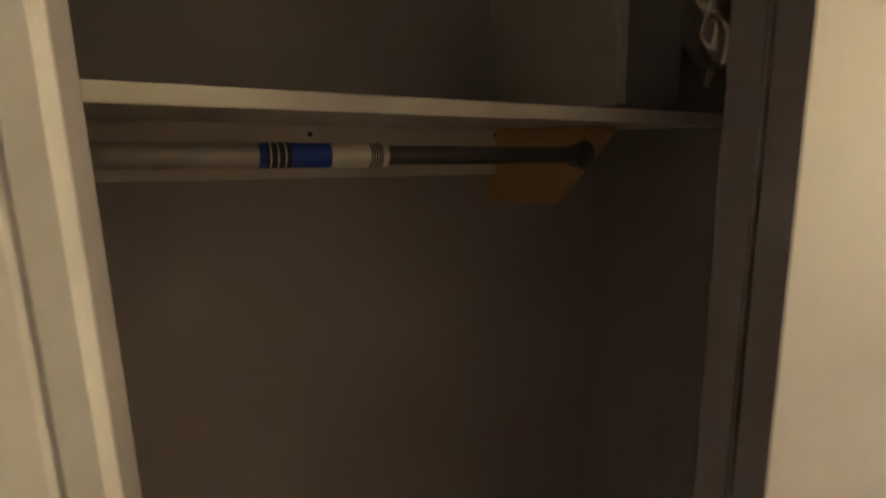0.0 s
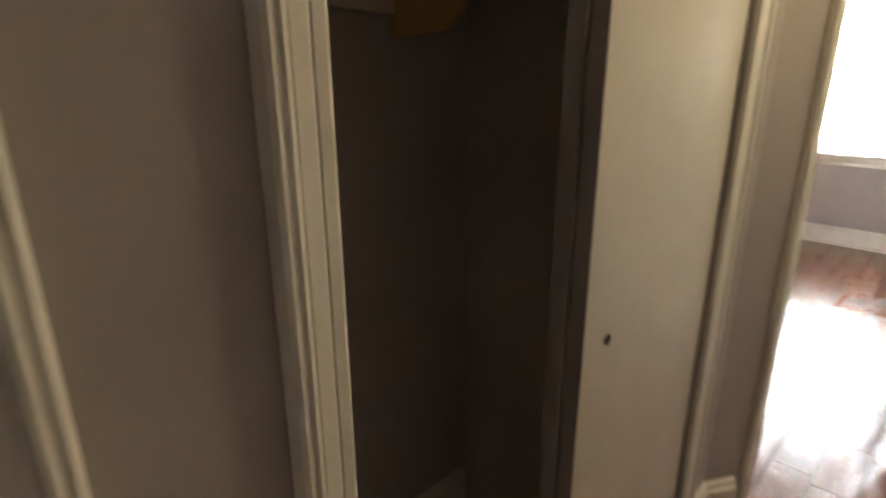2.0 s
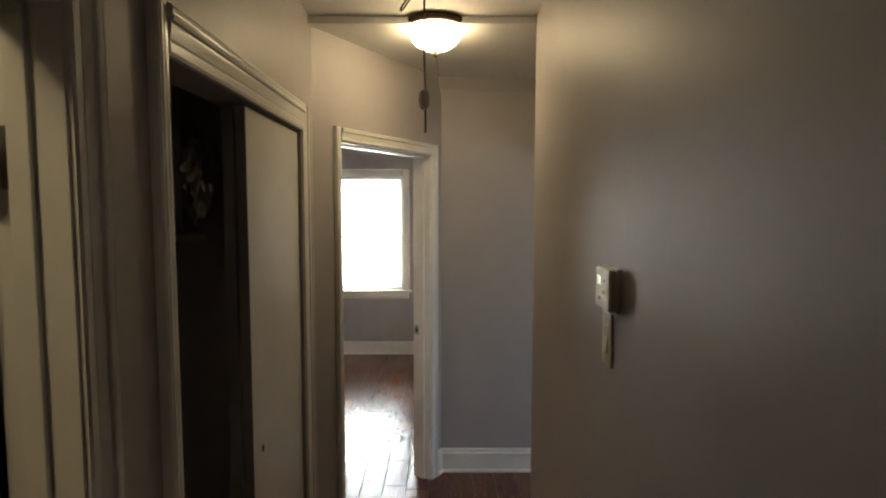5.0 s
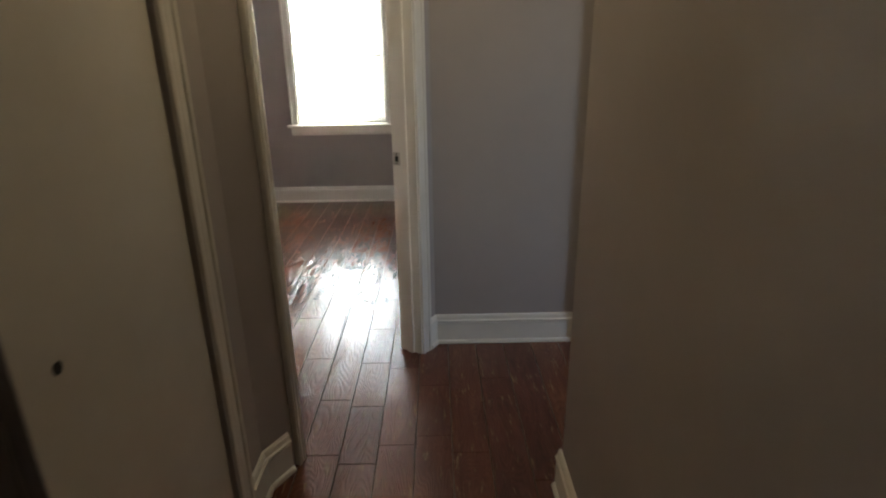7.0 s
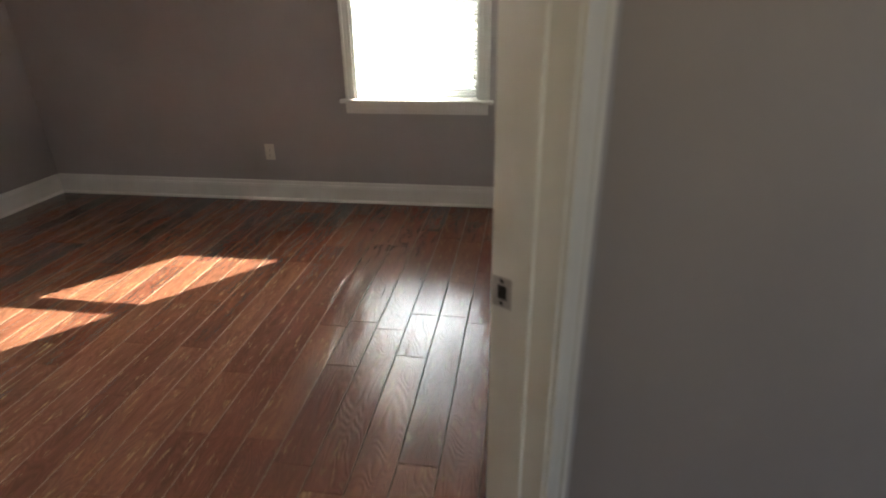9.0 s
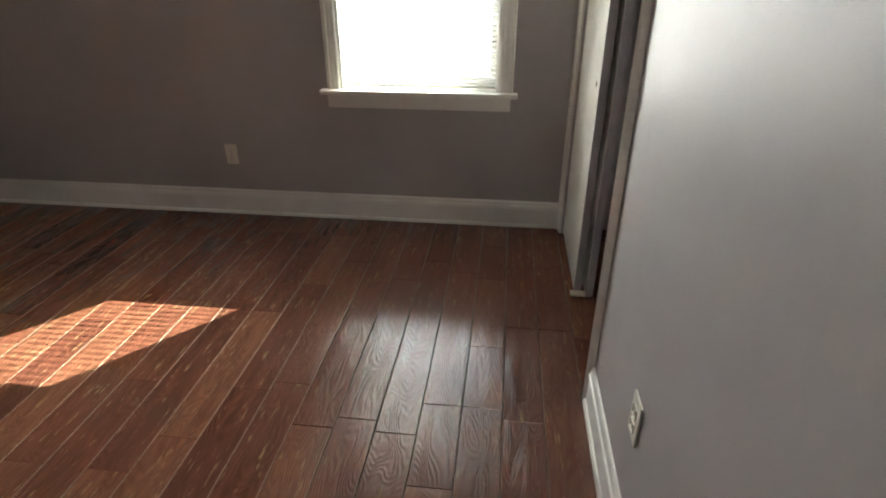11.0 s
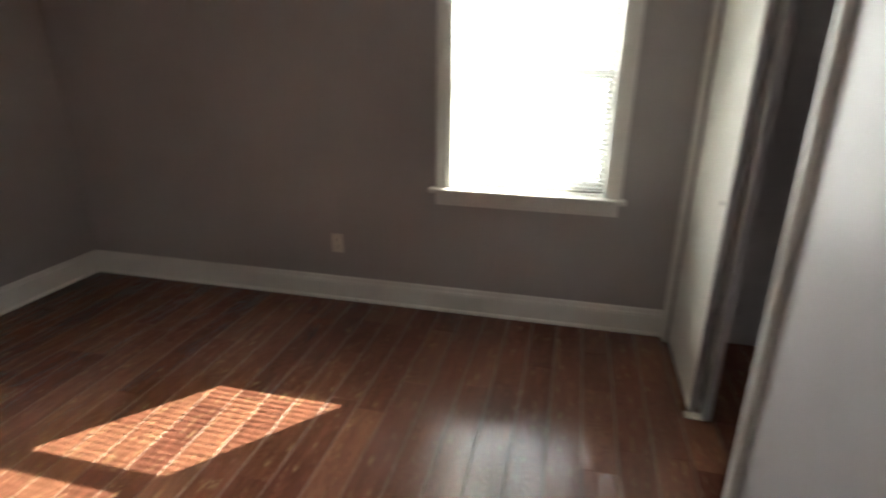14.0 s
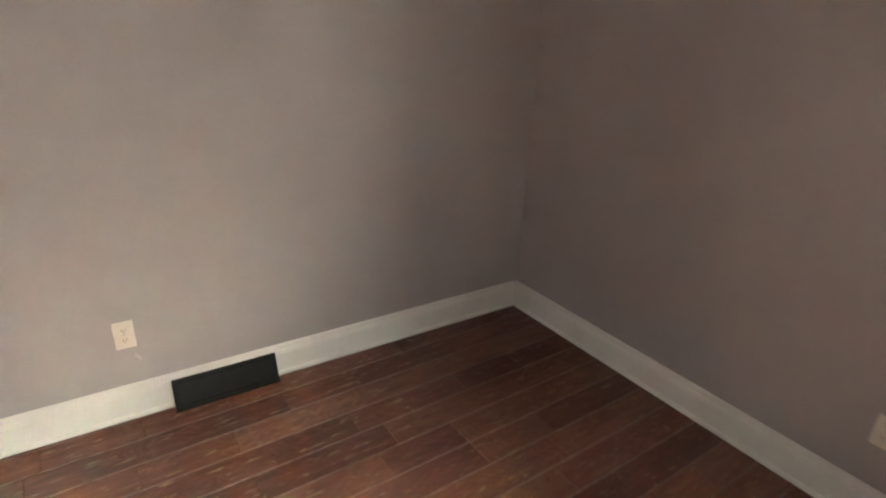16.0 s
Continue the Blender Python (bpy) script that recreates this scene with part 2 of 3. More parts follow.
def add_box(bm, x0, x1, y0, y1, z0, z1, m=None, bevel=0.0):
    r = bmesh.ops.create_cube(bm, size=1.0)
    vs = r["verts"]
    bmesh.ops.scale(bm, vec=(x1 - x0, y1 - y0, z1 - z0), verts=vs)
    bmesh.ops.translate(bm, vec=((x0 + x1) / 2, (y0 + y1) / 2, (z0 + z1) / 2), verts=vs)
    if bevel:
        es = list({e for v in vs for e in v.link_edges})
        o = bmesh.ops.bevel(bm, geom=es, offset=bevel, segments=2, affect="EDGES", profile=0.6)
        vs = list({v for f in o["faces"] for v in f.verts} | {v for v in vs if v.is_valid})
    if m is not None:
        bmesh.ops.transform(bm, matrix=m, verts=vs)
    return bm


def boxed(x0, x1, y0, y1, z0, z1, m=None, bevel=0.0):
    return add_box(bmesh.new(), x0, x1, y0, y1, z0, z1, m, bevel)


def sweep(points, way):
    """A closed outline pushed along a way."""
    bm = bmesh.new()
    a = [bm.verts.new(p) for p in points]
    c = [bm.verts.new(Vector(p) + Vector(way)) for p in points]
    n = len(a)
    bm.faces.new(a), bm.faces.new(c[::-1])
    for i in range(n):
        bm.faces.new((a[i], c[i], c[(i + 1) % n], a[(i + 1) % n]))
    return bm


def tube(p, q, r, n=16, r2=None):
    bm = bmesh.new()
    p, q = Vector(p), Vector(q)
    d = q - p
    bmesh.ops.create_cone(bm, cap_ends=True, segments=n, radius1=r, radius2=r if r2 is None else r2, depth=d.length,
                          matrix=Matrix.Translation((p + q) / 2) @ d.to_track_quat("Z", "Y").to_matrix().to_4x4())
    return bm


def lathe(profile, at, n=32, axis=None):
    """Turns (radius, height) pairs about z, placed by the matrix at."""
    bm = bmesh.new()
    rings = []
    for r, z in profile:
        rings.append([bm.verts.new(at @ Vector((r * math.cos(2 * math.pi * k / n), r * math.sin(2 * math.pi * k / n), z))) for k in range(n)])
    for a, c in zip(rings, rings[1:]):
        for k in range(n):
            bm.faces.new((a[k], a[(k + 1) % n], c[(k + 1) % n], c[k]))
    bm.faces.new(rings[0][::-1]), bm.faces.new(rings[-1])
    return bm


def frame_of(o, u, n):
    """Local x along the wall, y out of it into the room, z up."""
    u, n = Vector(u).normalized(), Vector(n).normalized()
    return Matrix(((u.x, n.x, 0, o[0]), (u.y, n.y, 0, o[1]), (0, 0, 1, o[2] if len(o) > 2 else 0), (0, 0, 0, 1)))


def wall(name, o, u, n, length, thick, height, openings=(), material=None, label="painted grey plaster wall"):
    """A wall whose room face starts at o and runs along u; openings: (s0, s1, z0, z1)."""
    m = frame_of(o, u, n)
    bm = bmesh.new()
    s = 0.0
    for s0, s1, z0, z1 in sorted(openings):
        if s0 - s > 1e-4:
            add_box(bm, s, s0, -thick, 0, 0, height, m)
        if z0 > 0.001:
            add_box(bm, s0, s1, -thick, 0, 0, z0, m)
        if z1 < height - 0.001:
            add_box(bm, s0, s1, -thick, 0, z1, height, m)
        s = s1
    if length - s > 1e-4:
        add_box(bm, s, length, -thick, 0, 0, height, m)
    return tagged(part(name, bm, material or WALL), label, "wall", kind="structure")


BB_PROFILE = ((0, 0), (0.026, 0), (0.026, 0.008), (0.022, 0.016), (0.0155, 0.02), (0.0155, 0.112), (0.012, 0.1135), (0.012, 0.117), (0.019, 0.1185), (0.021, 0.123),
              (0.019, 0.129), (0.014, 0.132), (0.012, 0.14), (0.0105, 0.148), (0.006, 0.155), (0.0, BB))


def baseboard(o, u, n, s0, s1):
    m = frame_of(o, u, n)
    bm = sweep([m @ Vector((s0, d, z + 0.0005)) for d, z in BB_PROFILE], m.to_3x3() @ Vector((s1 - s0, 0, 0)))
    return tagged(part("baseboard", bm, WHITE), "white moulded wooden baseboard along a grey wall", "baseboard", kind="structure")


CAS = ((0.0, 0.0), (0.0, 0.01), (0.006, 0.013), (0.02, 0.0135), (0.0225, 0.0122), (0.026, 0.0135), (0.046, 0.0165), (0.05, 0.0158), (0.053, 0.0215),
       (0.059, 0.0235), (0.063, 0.0208), (0.066, 0.0208), (0.0715, 0.0225), (0.077, 0.018), (0.08, 0.008), (0.08, 0.0))


def casing(name, o, u, n, s0, s1, head, width=0.07, label="white moulded door casing", left=True, right=True, headw=None, leftw=None):
    """Moulded trim about an opening: two uprights and a head."""
    m = frame_of(o, u, n)
    k = width / 0.08
    kh = (headw or width) / 0.08
    root = base(name, None, label, "door frame", kind="structure")
    h = head + 0.08 * kh
    lift = 0.001
    if left:
        part("side_casing", sweep([m @ Vector((s0 - w * (leftw or width) / 0.08, d + lift, 0.001)) for w, d in CAS], (0, 0, h - 0.001)), WHITE, root)
    if right:
        part("side_casing", sweep([m @ Vector((s1 + w * k, d + lift, 0.001)) for w, d in CAS], (0, 0, h - 0.001)), WHITE, root)
    part("head_casing", sweep([m @ Vector((s0 + 0.0005, d + lift + 0.0015, head + w * kh)) for w, d in CAS], m.to_3x3() @ Vector((s1 - s0 - 0.001, 0, 0))), WHITE, root)
    return root, m


def lining(root, m, s0, s1, head, thick, stop=None):
    """The boards that line an opening, with a stop along them."""
    t = 0.006
    part("jamb", boxed(s0 - 0.002, s0 + t, -thick - 0.002, 0.003, 0.001, head, m, 0.0015), WHITE, root)
    part("jamb", boxed(s1 - t, s1 + 0.002, -thick - 0.002, 0.003, 0.001, head, m, 0.0015), WHITE, root)
    part("jamb_head", boxed(s0 + t, s1 - t, -thick - 0.002, 0.003, head - t, head + 0.002, m, 0.0015), WHITE, root)
    if stop is not None:
        part("door_stop", boxed(s0 + t, s0 + t + 0.011, stop - 0.035, stop, 0.001, head - t, m, 0.002), WHITE, root)
        part("door_stop", boxed(s1 - t - 0.011, s1 - t, stop - 0.035, stop, 0.001, head - t, m, 0.002), WHITE, root)
        part("door_stop", boxed(s0 + t, s1 - t, stop - 0.035, stop, head - t - 0.011, head - t, m, 0.002), WHITE, root)


# ---- structure ----
ground = tagged(part("ground", boxed(-300, 300, 6.3, 600, -0.62, -0.6), GROUND), "pale sunlit yard outside the window", "ground", kind="structure")

# hall
wall("wall_hall_closet_side", (0, -2.6), (0, 1, 0), (1, 0, 0), 4.585, 0.12, CEIL_H,
     [(2.6 - 0.47, 2.6 + 0.312, 0, DOOR_H), (2.6 + 0.628, 2.6 + 1.765, 0, DOOR_H)])
wall("wall_slanting", DA, DU, DN, 1.44, 0.12, CEIL_H, [(D0, D1, 0, DH)])
wall("wall_hall_end", (0.55, END_Y), (1, 0, 0), (0, -1, 0), 0.785, 0.24, CEIL_H)
wall("wall_hall_far_side", (HALL_R, 1.95), (0, -1, 0), (-1, 0, 0), 4.55, 0.12, CEIL_H)
wall("wall_hall_return", (HALL_R + 0.12, 1.95), (1, 0, 0), (0, 1, 0), 0.325, 0.12, CEIL_H)
wall("wall_second_door", (1.335, 1.95), (0, 1, 0), (-1, 0, 0), 1.29, 0.12, CEIL_H, [(0.17, 0.975, 0, DOOR_H)])
wall("wall_hall_back", (1.21, -2.6), (-1, 0, 0), (0, 1, 0), 1.4, 0.12, CEIL_H)
tagged(part("ceiling_hall", boxed(-0.13, 1.46, -2.72, 3.24, CEIL_H, CEIL_H + 0.1), CEILM), "off-white painted hall ceiling", "ceiling", kind="structure")
tagged(part("trim_crown", sweep([(0.57, END_Y - d, CEIL_H - z) for d, z in ((0.0, 0.0005), (0.07, 0.0005), (0.07, 0.012), (0.05, 0.03), (0.03, 0.07), (0.012, 0.1), (0.012, 0.115), (0, 0.115))], (0.765, 0, 0)), WALL),
       "painted crown moulding above the hall end", "trim", kind="structure")

# closet in the hall
CB, CE = -0.62, 1.50
wall("wall_hall_closet_back", (CB, 0.3), (0, 1, 0), (1, 0, 0), 1.6, 0.1, CEIL_H)
wall("wall_hall_closet_end", (-0.12, CE), (-1, 0, 0), (0, -1, 0), 0.6, 0.1, CEIL_H)
wall("wall_hall_closet_start", (CB - 0.1, 0.42), (1, 0, 0), (0, 1, 0), 0.6, 0.1, CEIL_H)
tagged(part("ceiling_hall_closet", boxed(-0.72, -0.12, 0.32, 1.9, CEIL_H - 0.01, CEIL_H + 0.09), CEILM), "painted ceiling inside the hall closet", "ceiling", kind="structure")

# bedroom
WX0, WX1, WZ0, WZ1 = -0.735, 0.14, 0.775, 2.13
wall("wall_bedroom_window", (XR + 0.75, WIN_Y), (-1, 0, 0), (0, -1, 0), XR + 0.75 - LEFT_X + 0.25, 0.2, CEIL_B,
     [(XR + 0.75 - WX1, XR + 0.75 - WX0, WZ0, WZ1)])
wall("wall_bedroom_left", left_at(1.9), LU, LN, WIN_Y - 1.9, 0.12, CEIL_B)
wall("wall_bedroom_closet_side", (XR, WIN_Y), (0, -1, 0), (-1, 0, 0), WIN_Y - 3.1, 0.1, CEIL_B, [(WIN_Y - 5.875, WIN_Y - 4.55, 0, DOOR_H)])
wall("wall_bedroom_near", (-0.1, 2.045), (-1, 0, 0), (0, 1, 0), 3.4, 0.1, CEIL_B)
tagged(part("ceiling_bedroom", boxed(LEFT_X - 0.25, 1.32, 1.94, WIN_Y + 0.2, CEIL_B, CEIL_B + 0.03), CEILM), "white painted bedroom ceiling", "ceiling", kind="structure")
wall("wall_bedroom_closet_back", (1.24, WIN_Y), (0, -1, 0), (-1, 0, 0), 1.75, 0.08, CEIL_B)
wall("wall_bedroom_closet_start", (XR + 0.1, 4.3), (1, 0, 0), (0, 1, 0), 0.61, 0.08, CEIL_B)

# second bedroom behind the other door
wall("wall_second_window", (4.3, WIN_Y), (-1, 0, 0), (0, -1, 0), 2.975, 0.2, CEIL_B)
wall("wall_second_side", (4.3, 1.0), (0, 1, 0), (-1, 0, 0), WIN_Y - 1.0, 0.15, CEIL_B)
# the opening is unseen, placed in this wall to keep its light off the hall
wall("wall_second_near", (1.21, 1.0), (1, 0, 0), (0, 1, 0), 3.24, 0.1, CEIL_B, [(1.8, 3.0, 0.75, 2.1)])
wall("wall_second_inner", (1.33, 3.24), (0, 1, 0), (1, 0, 0), 2.71, 0.008, CEIL_B)
tagged(part("ceiling_second", boxed(1.465, 4.45, 0.9, WIN_Y + 0.2, CEIL_B, CEIL_B + 0.08), CEILM), "white ceiling of the second bedroom", "ceiling", kind="structure")
# bathroom-side room behind the brown door
wall("wall_side_room_back", (-2.2, -1.6), (0, 1, 0), (1, 0, 0), 2.1, 0.1, CEIL_H)
wall("wall_side_room_near", (-2.3, -1.6), (1, 0, 0), (0, 1, 0), 2.18, 0.1, CEIL_H)
wall("wall_side_room_far", (-0.12, 0.42 - 0.1), (-1, 0, 0), (0, -1, 0), 2.18, 0.02, CEIL_H)
tagged(part("ceiling_side_room", boxed(-2.3, -0.13, -1.7, 0.34, CEIL_H + 0.002, CEIL_H + 0.1), CEILM), "painted ceiling of a side room", "ceiling", kind="structure")
# large lamp out over the yard, added to brighten the bedroom through its window
window_light("daylight_bedroom", (-0.3, WIN_Y + 2.6, 1.2), (-0.3, 0, 1.2), 5.0, 3.6, 105, (0.95, 0.98, 0.95))
# lamp in the added near-wall opening, giving the second room its daylight
window_light("daylight_second_room", (3.61, 0.96, 1.43), (3.55, 4.0, 1.2), 1.15, 1.3, 1.5, (0.78, 0.88, 1.0))

# door trims
r, m = casing("door_1", DA, DU, DN, D0, D1, DH, 0.066, "white moulded casing about the open bedroom doorway", leftw=0.045)
lining(r, m, D0, D1, DH, 0.12, -0.04)
r, m = casing("door_2", (1.335, 1.95), (0, 1, 0), (-1, 0, 0), 0.17, 0.975, DOOR_H, 0.066, "white moulded casing about the second doorway")
lining(r, m, 0.17, 0.975, DOOR_H, 0.12, -0.04)
r, m = casing("door_3", (0, -2.6), (0, 1, 0), (1, 0, 0), 2.6 - 0.47, 2.6 + 0.312, DOOR_H, 0.08, "white moulded casing about a side room doorway")
lining(r, m, 2.6 - 0.47, 2.6 + 0.312, DOOR_H, 0.12, -0.05)
r, m = casing("door_4", (0, -2.6), (0, 1, 0), (1, 0, 0), 2.6 + 0.628, 2.6 + 1.765, DOOR_H, 0.07, "white casing about the hall closet", headw=0.11)
r, m = casing("door_5", (XR, WIN_Y), (0, -1, 0), (-1, 0, 0), WIN_Y - 5.875, WIN_Y - 4.55, DOOR_H, 0.075, "white casing about the bedroom closet")

# baseboards
baseboard((0, 1.985), (0, 1, 0), (1, 0, 0), -0.148, 0.012)
baseboard(DA, DU, DN, 0.002, D0 - 0.068)
baseboard(DA, DU, DN, D1 + 0.067, 1.172)
baseboard((0, END_Y), (1, 0, 0), (0, -1, 0), 0.59, 1.333)
baseboard((HALL_R, 1.95), (0, -1, 0), (-1, 0, 0), -0.02, 4.54)
baseboard((0, -2.6), (0, 1, 0), (1, 0, 0), 2.994, 3.163)
baseboard((LEFT_X, WIN_Y), (1, 0, 0), (0, -1, 0), 0.001, XR - LEFT_X - 0.001)
baseboard(left_at(2.05), LU, LN, 0.0, WIN_Y - 2.05 - 0.02)
baseboard((XR, 3.2), (0, 1, 0), (-1, 0, 0), 0.0, 4.473 - 3.2)
baseboard((4.3, WIN_Y), (-1, 0, 0), (0, -1, 0), 0.0, 2.96)
baseboard((CB, 0.42), (0, 1, 0), (1, 0, 0), 0.0, CE - 0.42)
baseboard((1.24, WIN_Y), (0, -1, 0), (-1, 0, 0), 0.0, 1.5)

# ---- bedroom window ----
win = base("window_1", None, "white sash window with lowered open mini blinds", "window", kind="structure")
CWI = 0.07
wm = frame_of((0, WIN_Y), (1, 0, 0), (0, -1, 0))
part("window_frame", sweep([wm @ Vector((WX0 - w * CWI / 0.08, d + 0.001, WZ0)) for w, d in CAS], (0, 0, WZ1 - WZ0 + CWI)), WHITE, win, "white side casing")
part("window_frame", sweep([wm @ Vector((WX1 + w * CWI / 0.08, d + 0.001, WZ0)) for w, d in CAS], (0, 0, WZ1 - WZ0 + CWI)), WHITE, win, "white side casing")
part("window_frame", sweep([wm @ Vector((WX0, d + 0.0025, WZ1 + w * CWI / 0.08)) for w, d in CAS], (WX1 - WX0, 0, 0)), WHITE, win, "white head casing")
part("window_sill", boxed(WX0 - 0.105, WX1 + 0.095, WIN_Y - 0.05, WIN_Y + 0.1, WZ0 - 0.026, WZ0, None, 0.007), WHITE, win, "white rounded window stool")
part("apron", sweep([(WX0 - 0.07, WIN_Y - d - 0.001, WZ0 - 0.027 - z) for d, z in ((0, 0), (0.018, 0), (0.018, 0.05), (0.014, 0.058), (0.012, 0.072), (0, 0.075))], (WX1 - WX0 + 0.13, 0, 0)), WHITE, win)
for sx, x0, x1 in ((0, WX0 - 0.001, WX0 + 0.018), (1, WX1 - 0.018, WX1 + 0.001)):
    part("side_lining", boxed(x0, x1, WIN_Y + 0.001, WIN_Y + 0.2, WZ0, WZ1), VINYL, win)
part("head_lining", boxed(WX0 + 0.018, WX1 - 0.018, WIN_Y + 0.001, WIN_Y + 0.2, WZ1 - 0.018, WZ1 + 0.001), VINYL, win)
part("outer_sill", boxed(WX0 + 0.018, WX1 - 0.018, WIN_Y + 0.1, WIN_Y + 0.24, WZ0 - 0.02, WZ0 + 0.012), VINYL, win)
# outer trim, not seen, added to widen the sun's shade on the blind
for x0, x1 in ((WX0 - 0.05, WX0 - 0.002), (WX1 + 0.002, WX1 + 0.05)):
    part("sun_shading_casing", boxed(x0, x1, WIN_Y + 0.201, WIN_Y + 0.285, WZ0 - 0.02, WZ1 + 0.05, None, 0.003), VINYL, win)
RAIL = 1.40


def sash(z0, z1, y, low):
    s = part("sash", boxed(WX0 + 0.019, WX0 + 0.06, y, y + 0.035, z0, z1, None, 0.003), VINYL, win)
    part("stile", boxed(WX1 - 0.06, WX1 - 0.019, y, y + 0.035, z0, z1, None, 0.003), VINYL, s)
    part("rail", boxed(WX0 + 0.06, WX1 - 0.06, y, y + 0.035, z0, z0 + (0.05 if low else 0.04), None, 0.003), VINYL, s)
    part("rail", boxed(WX0 + 0.06, WX1 - 0.06, y, y + 0.035, z1 - 0.04, z1, None, 0.003), VINYL, s)
    g = part("pane", boxed(WX0 + 0.055, WX1 - 0.055, y + 0.015, y + 0.019, z0 + 0.035, z1 - 0.035), GLASS, s)
    g.visible_shadow = False


sash(WZ0 + 0.013, RAIL + 0.02, WIN_Y + 0.105, True)
sash(RAIL - 0.02, WZ1 - 0.019, WIN_Y + 0.145, False)

blind = base("mini_blind", None, "white lowered mini blind with its slats open, in the window", "blind")
part("head_rail", boxed(WX0 + 0.024, WX1 - 0.024, WIN_Y + 0.035, WIN_Y + 0.065, WZ1 - 0.048, WZ1 - 0.019, None, 0.003), SLAT, blind)
part("bottom_rail", boxed(WX0 + 0.026, WX1 - 0.026, WIN_Y + 0.039, WIN_Y + 0.062, WZ0 + 0.012, WZ0 + 0.024, None, 0.003), SLAT, blind)
PITCH_S, TILT = 0.0265, radians(20)
sl = bmesh.new()
row = []
for k in range(5):
    a = (k / 4 - 0.5)
    row.append((a * 0.025, 0.0025 * (1 - (2 * a) ** 2)))
top = []
for x in (WX0 + 0.03, WX1 - 0.03):
    top.append([sl.verts.new((x, d * math.cos(TILT) - h * math.sin(TILT), d * math.sin(TILT) + h * math.cos(TILT))) for d, h in row])
for k in range(4):
    sl.faces.new((top[0][k], top[1][k], top[1][k + 1], top[0][k + 1]))
bmesh.ops.solidify(sl, geom=sl.faces[:], thickness=0.0007)
slat_mesh = mesh_of(sl, "slat", SLAT)
k = 0
while WZ0 + 0.038 + k * PITCH_S < WZ1 - 0.055:
    o = new("slat", slat_mesh)
    o.parent = blind
    o.location = (0, WIN_Y + 0.05, WZ0 + 0.038 + k * PITCH_S)
    k += 1
for x in (WX0 + 0.13, (WX0 + WX1) / 2, WX1 - 0.13):
    part("ladder_cord", tube((x, WIN_Y + 0.0375, WZ0 + 0.02), (x, WIN_Y + 0.0375, WZ1 - 0.04), 0.0008, 6), SLAT, blind)

# ---- sliding closet doors ----


def sliding_door(o, u, n, s0, s1, depth, height, hole, label, edge_first, thick=0.034):
    """A flush sliding panel; its leading edge is painted like the wall."""
    m = frame_of(o, u, n)
    root = base("sliding_closet_door", m, label, "door")
    part("panel", boxed(s0 + 0.004, s1 - 0.004, -depth - thick, -depth, 0.012, height, None, 0.002), DOORW, root)
    if edge_first:
        part("edge", boxed(s0, s0 + 0.004, -depth - thick, -depth, 0.012, height), GREYE, root, "grey painted edge")
    else:
        part("edge", boxed(s1 - 0.004, s1, -depth - thick, -depth, 0.012, height), GREYE, root, "grey painted edge")
    if hole is not None:
        bm = lathe(((0.0005, 0.0), (0.0105, 0.0), (0.012, 0.0016), (0.008, 0.0018), (0.0075, 0.0004), (0.0005, 0.0003)),
                   pose(hole[0], -depth + 0.0002, hole[1], -90, 0, 0), 16)
        part("finger_pull", bm, DARK, root, "small dark empty knob hole")
    return root


HC = ((0, 0), (0, 1, 0), (1, 0, 0))
sliding_door(*HC, 1.145, 1.764, 0.012, DOOR_H - 0.012, (1.235, 0.945), "white flush sliding closet door pushed open in the hall", True, 0.031)
sliding_door(*HC, 1.142, 1.72, 0.05, DOOR_H - 0.012, None, "white flush sliding closet door behind the other", True, 0.034)
BCF = ((XR, WIN_Y), (0, -1, 0), (-1, 0, 0))
sliding_door(*BCF, WIN_Y - 5.874, WIN_Y - 5.22, 0.012, DOOR_H - 0.012, (WIN_Y - 5.3, 0.95), "white flush sliding closet door pushed open in the bedroom", False)
sliding_door(*BCF, WIN_Y - 5.86, WIN_Y - 5.17, 0.06, DOOR_H - 0.012, None, "white flush sliding closet door behind the other", False)
guide = base("floor_guide", pose(XR - 0.005, 5.2, 0.0), "small white floor guide of the closet doors", "door guide")
part("guide_block", boxed(0.0, 0.09, -0.02, 0.02, 0.002, 0.014, None, 0.003), PLATE, guide)

# ---- hall closet contents ----
SZ = 1.657                                   # underside of the shelf at y = 0.8
SAG = Matrix.Translation((0, 0.8, SZ)) @ Matrix.Rotation(radians(-2.1), 4, "X") @ Matrix.Translation((0, -0.8, -SZ))
shelf = tagged(part("closet_shelf", boxed(CB, -0.27, 0.43, CE - 0.06, SZ, SZ + 0.018, SAG, 0.002), SHELFM), "cream painted closet shelf sagging on its cleat", "shelf")
cleat = base("shelf_cleat", None, "white painted wooden cleat under the closet shelf", "cleat")
part("board", boxed(CB, CB + 0.02, 0.43, 1.25, SZ - 0.083, SZ - 0.001, SAG, 0.002), SHELFM, cleat)
for y, z in ((0.891, 1.638), (1.235, 1.630)):
    part("nail_hole", tube((CB + 0.018, y, z), (CB + 0.0206, y, z), 0.004, 8), DARK, cleat)
BY = 1.235
brk = base("rod_bracket", None, "bare plywood bracket holding the closet rod", "bracket")
part("bracket_plate", sweep([(CB, BY, 1.64), (-0.325, BY, 1.64), (-0.322, BY, 1.632), (-0.43, BY, 1.525), (-0.445, BY, 1.517), (CB, BY, 1.508)], (0, 0.016, 0)), PLY, brk)
part("screw", tube((-0.371, BY - 0.003, 1.611), (-0.371, BY + 0.002, 1.611), 0.006, 10), DARK, brk, "dark red screw head")
RX = -0.365


def on_rod(y):
    return (RX, y, 1.614 - (y - 0.8) * 0.036)


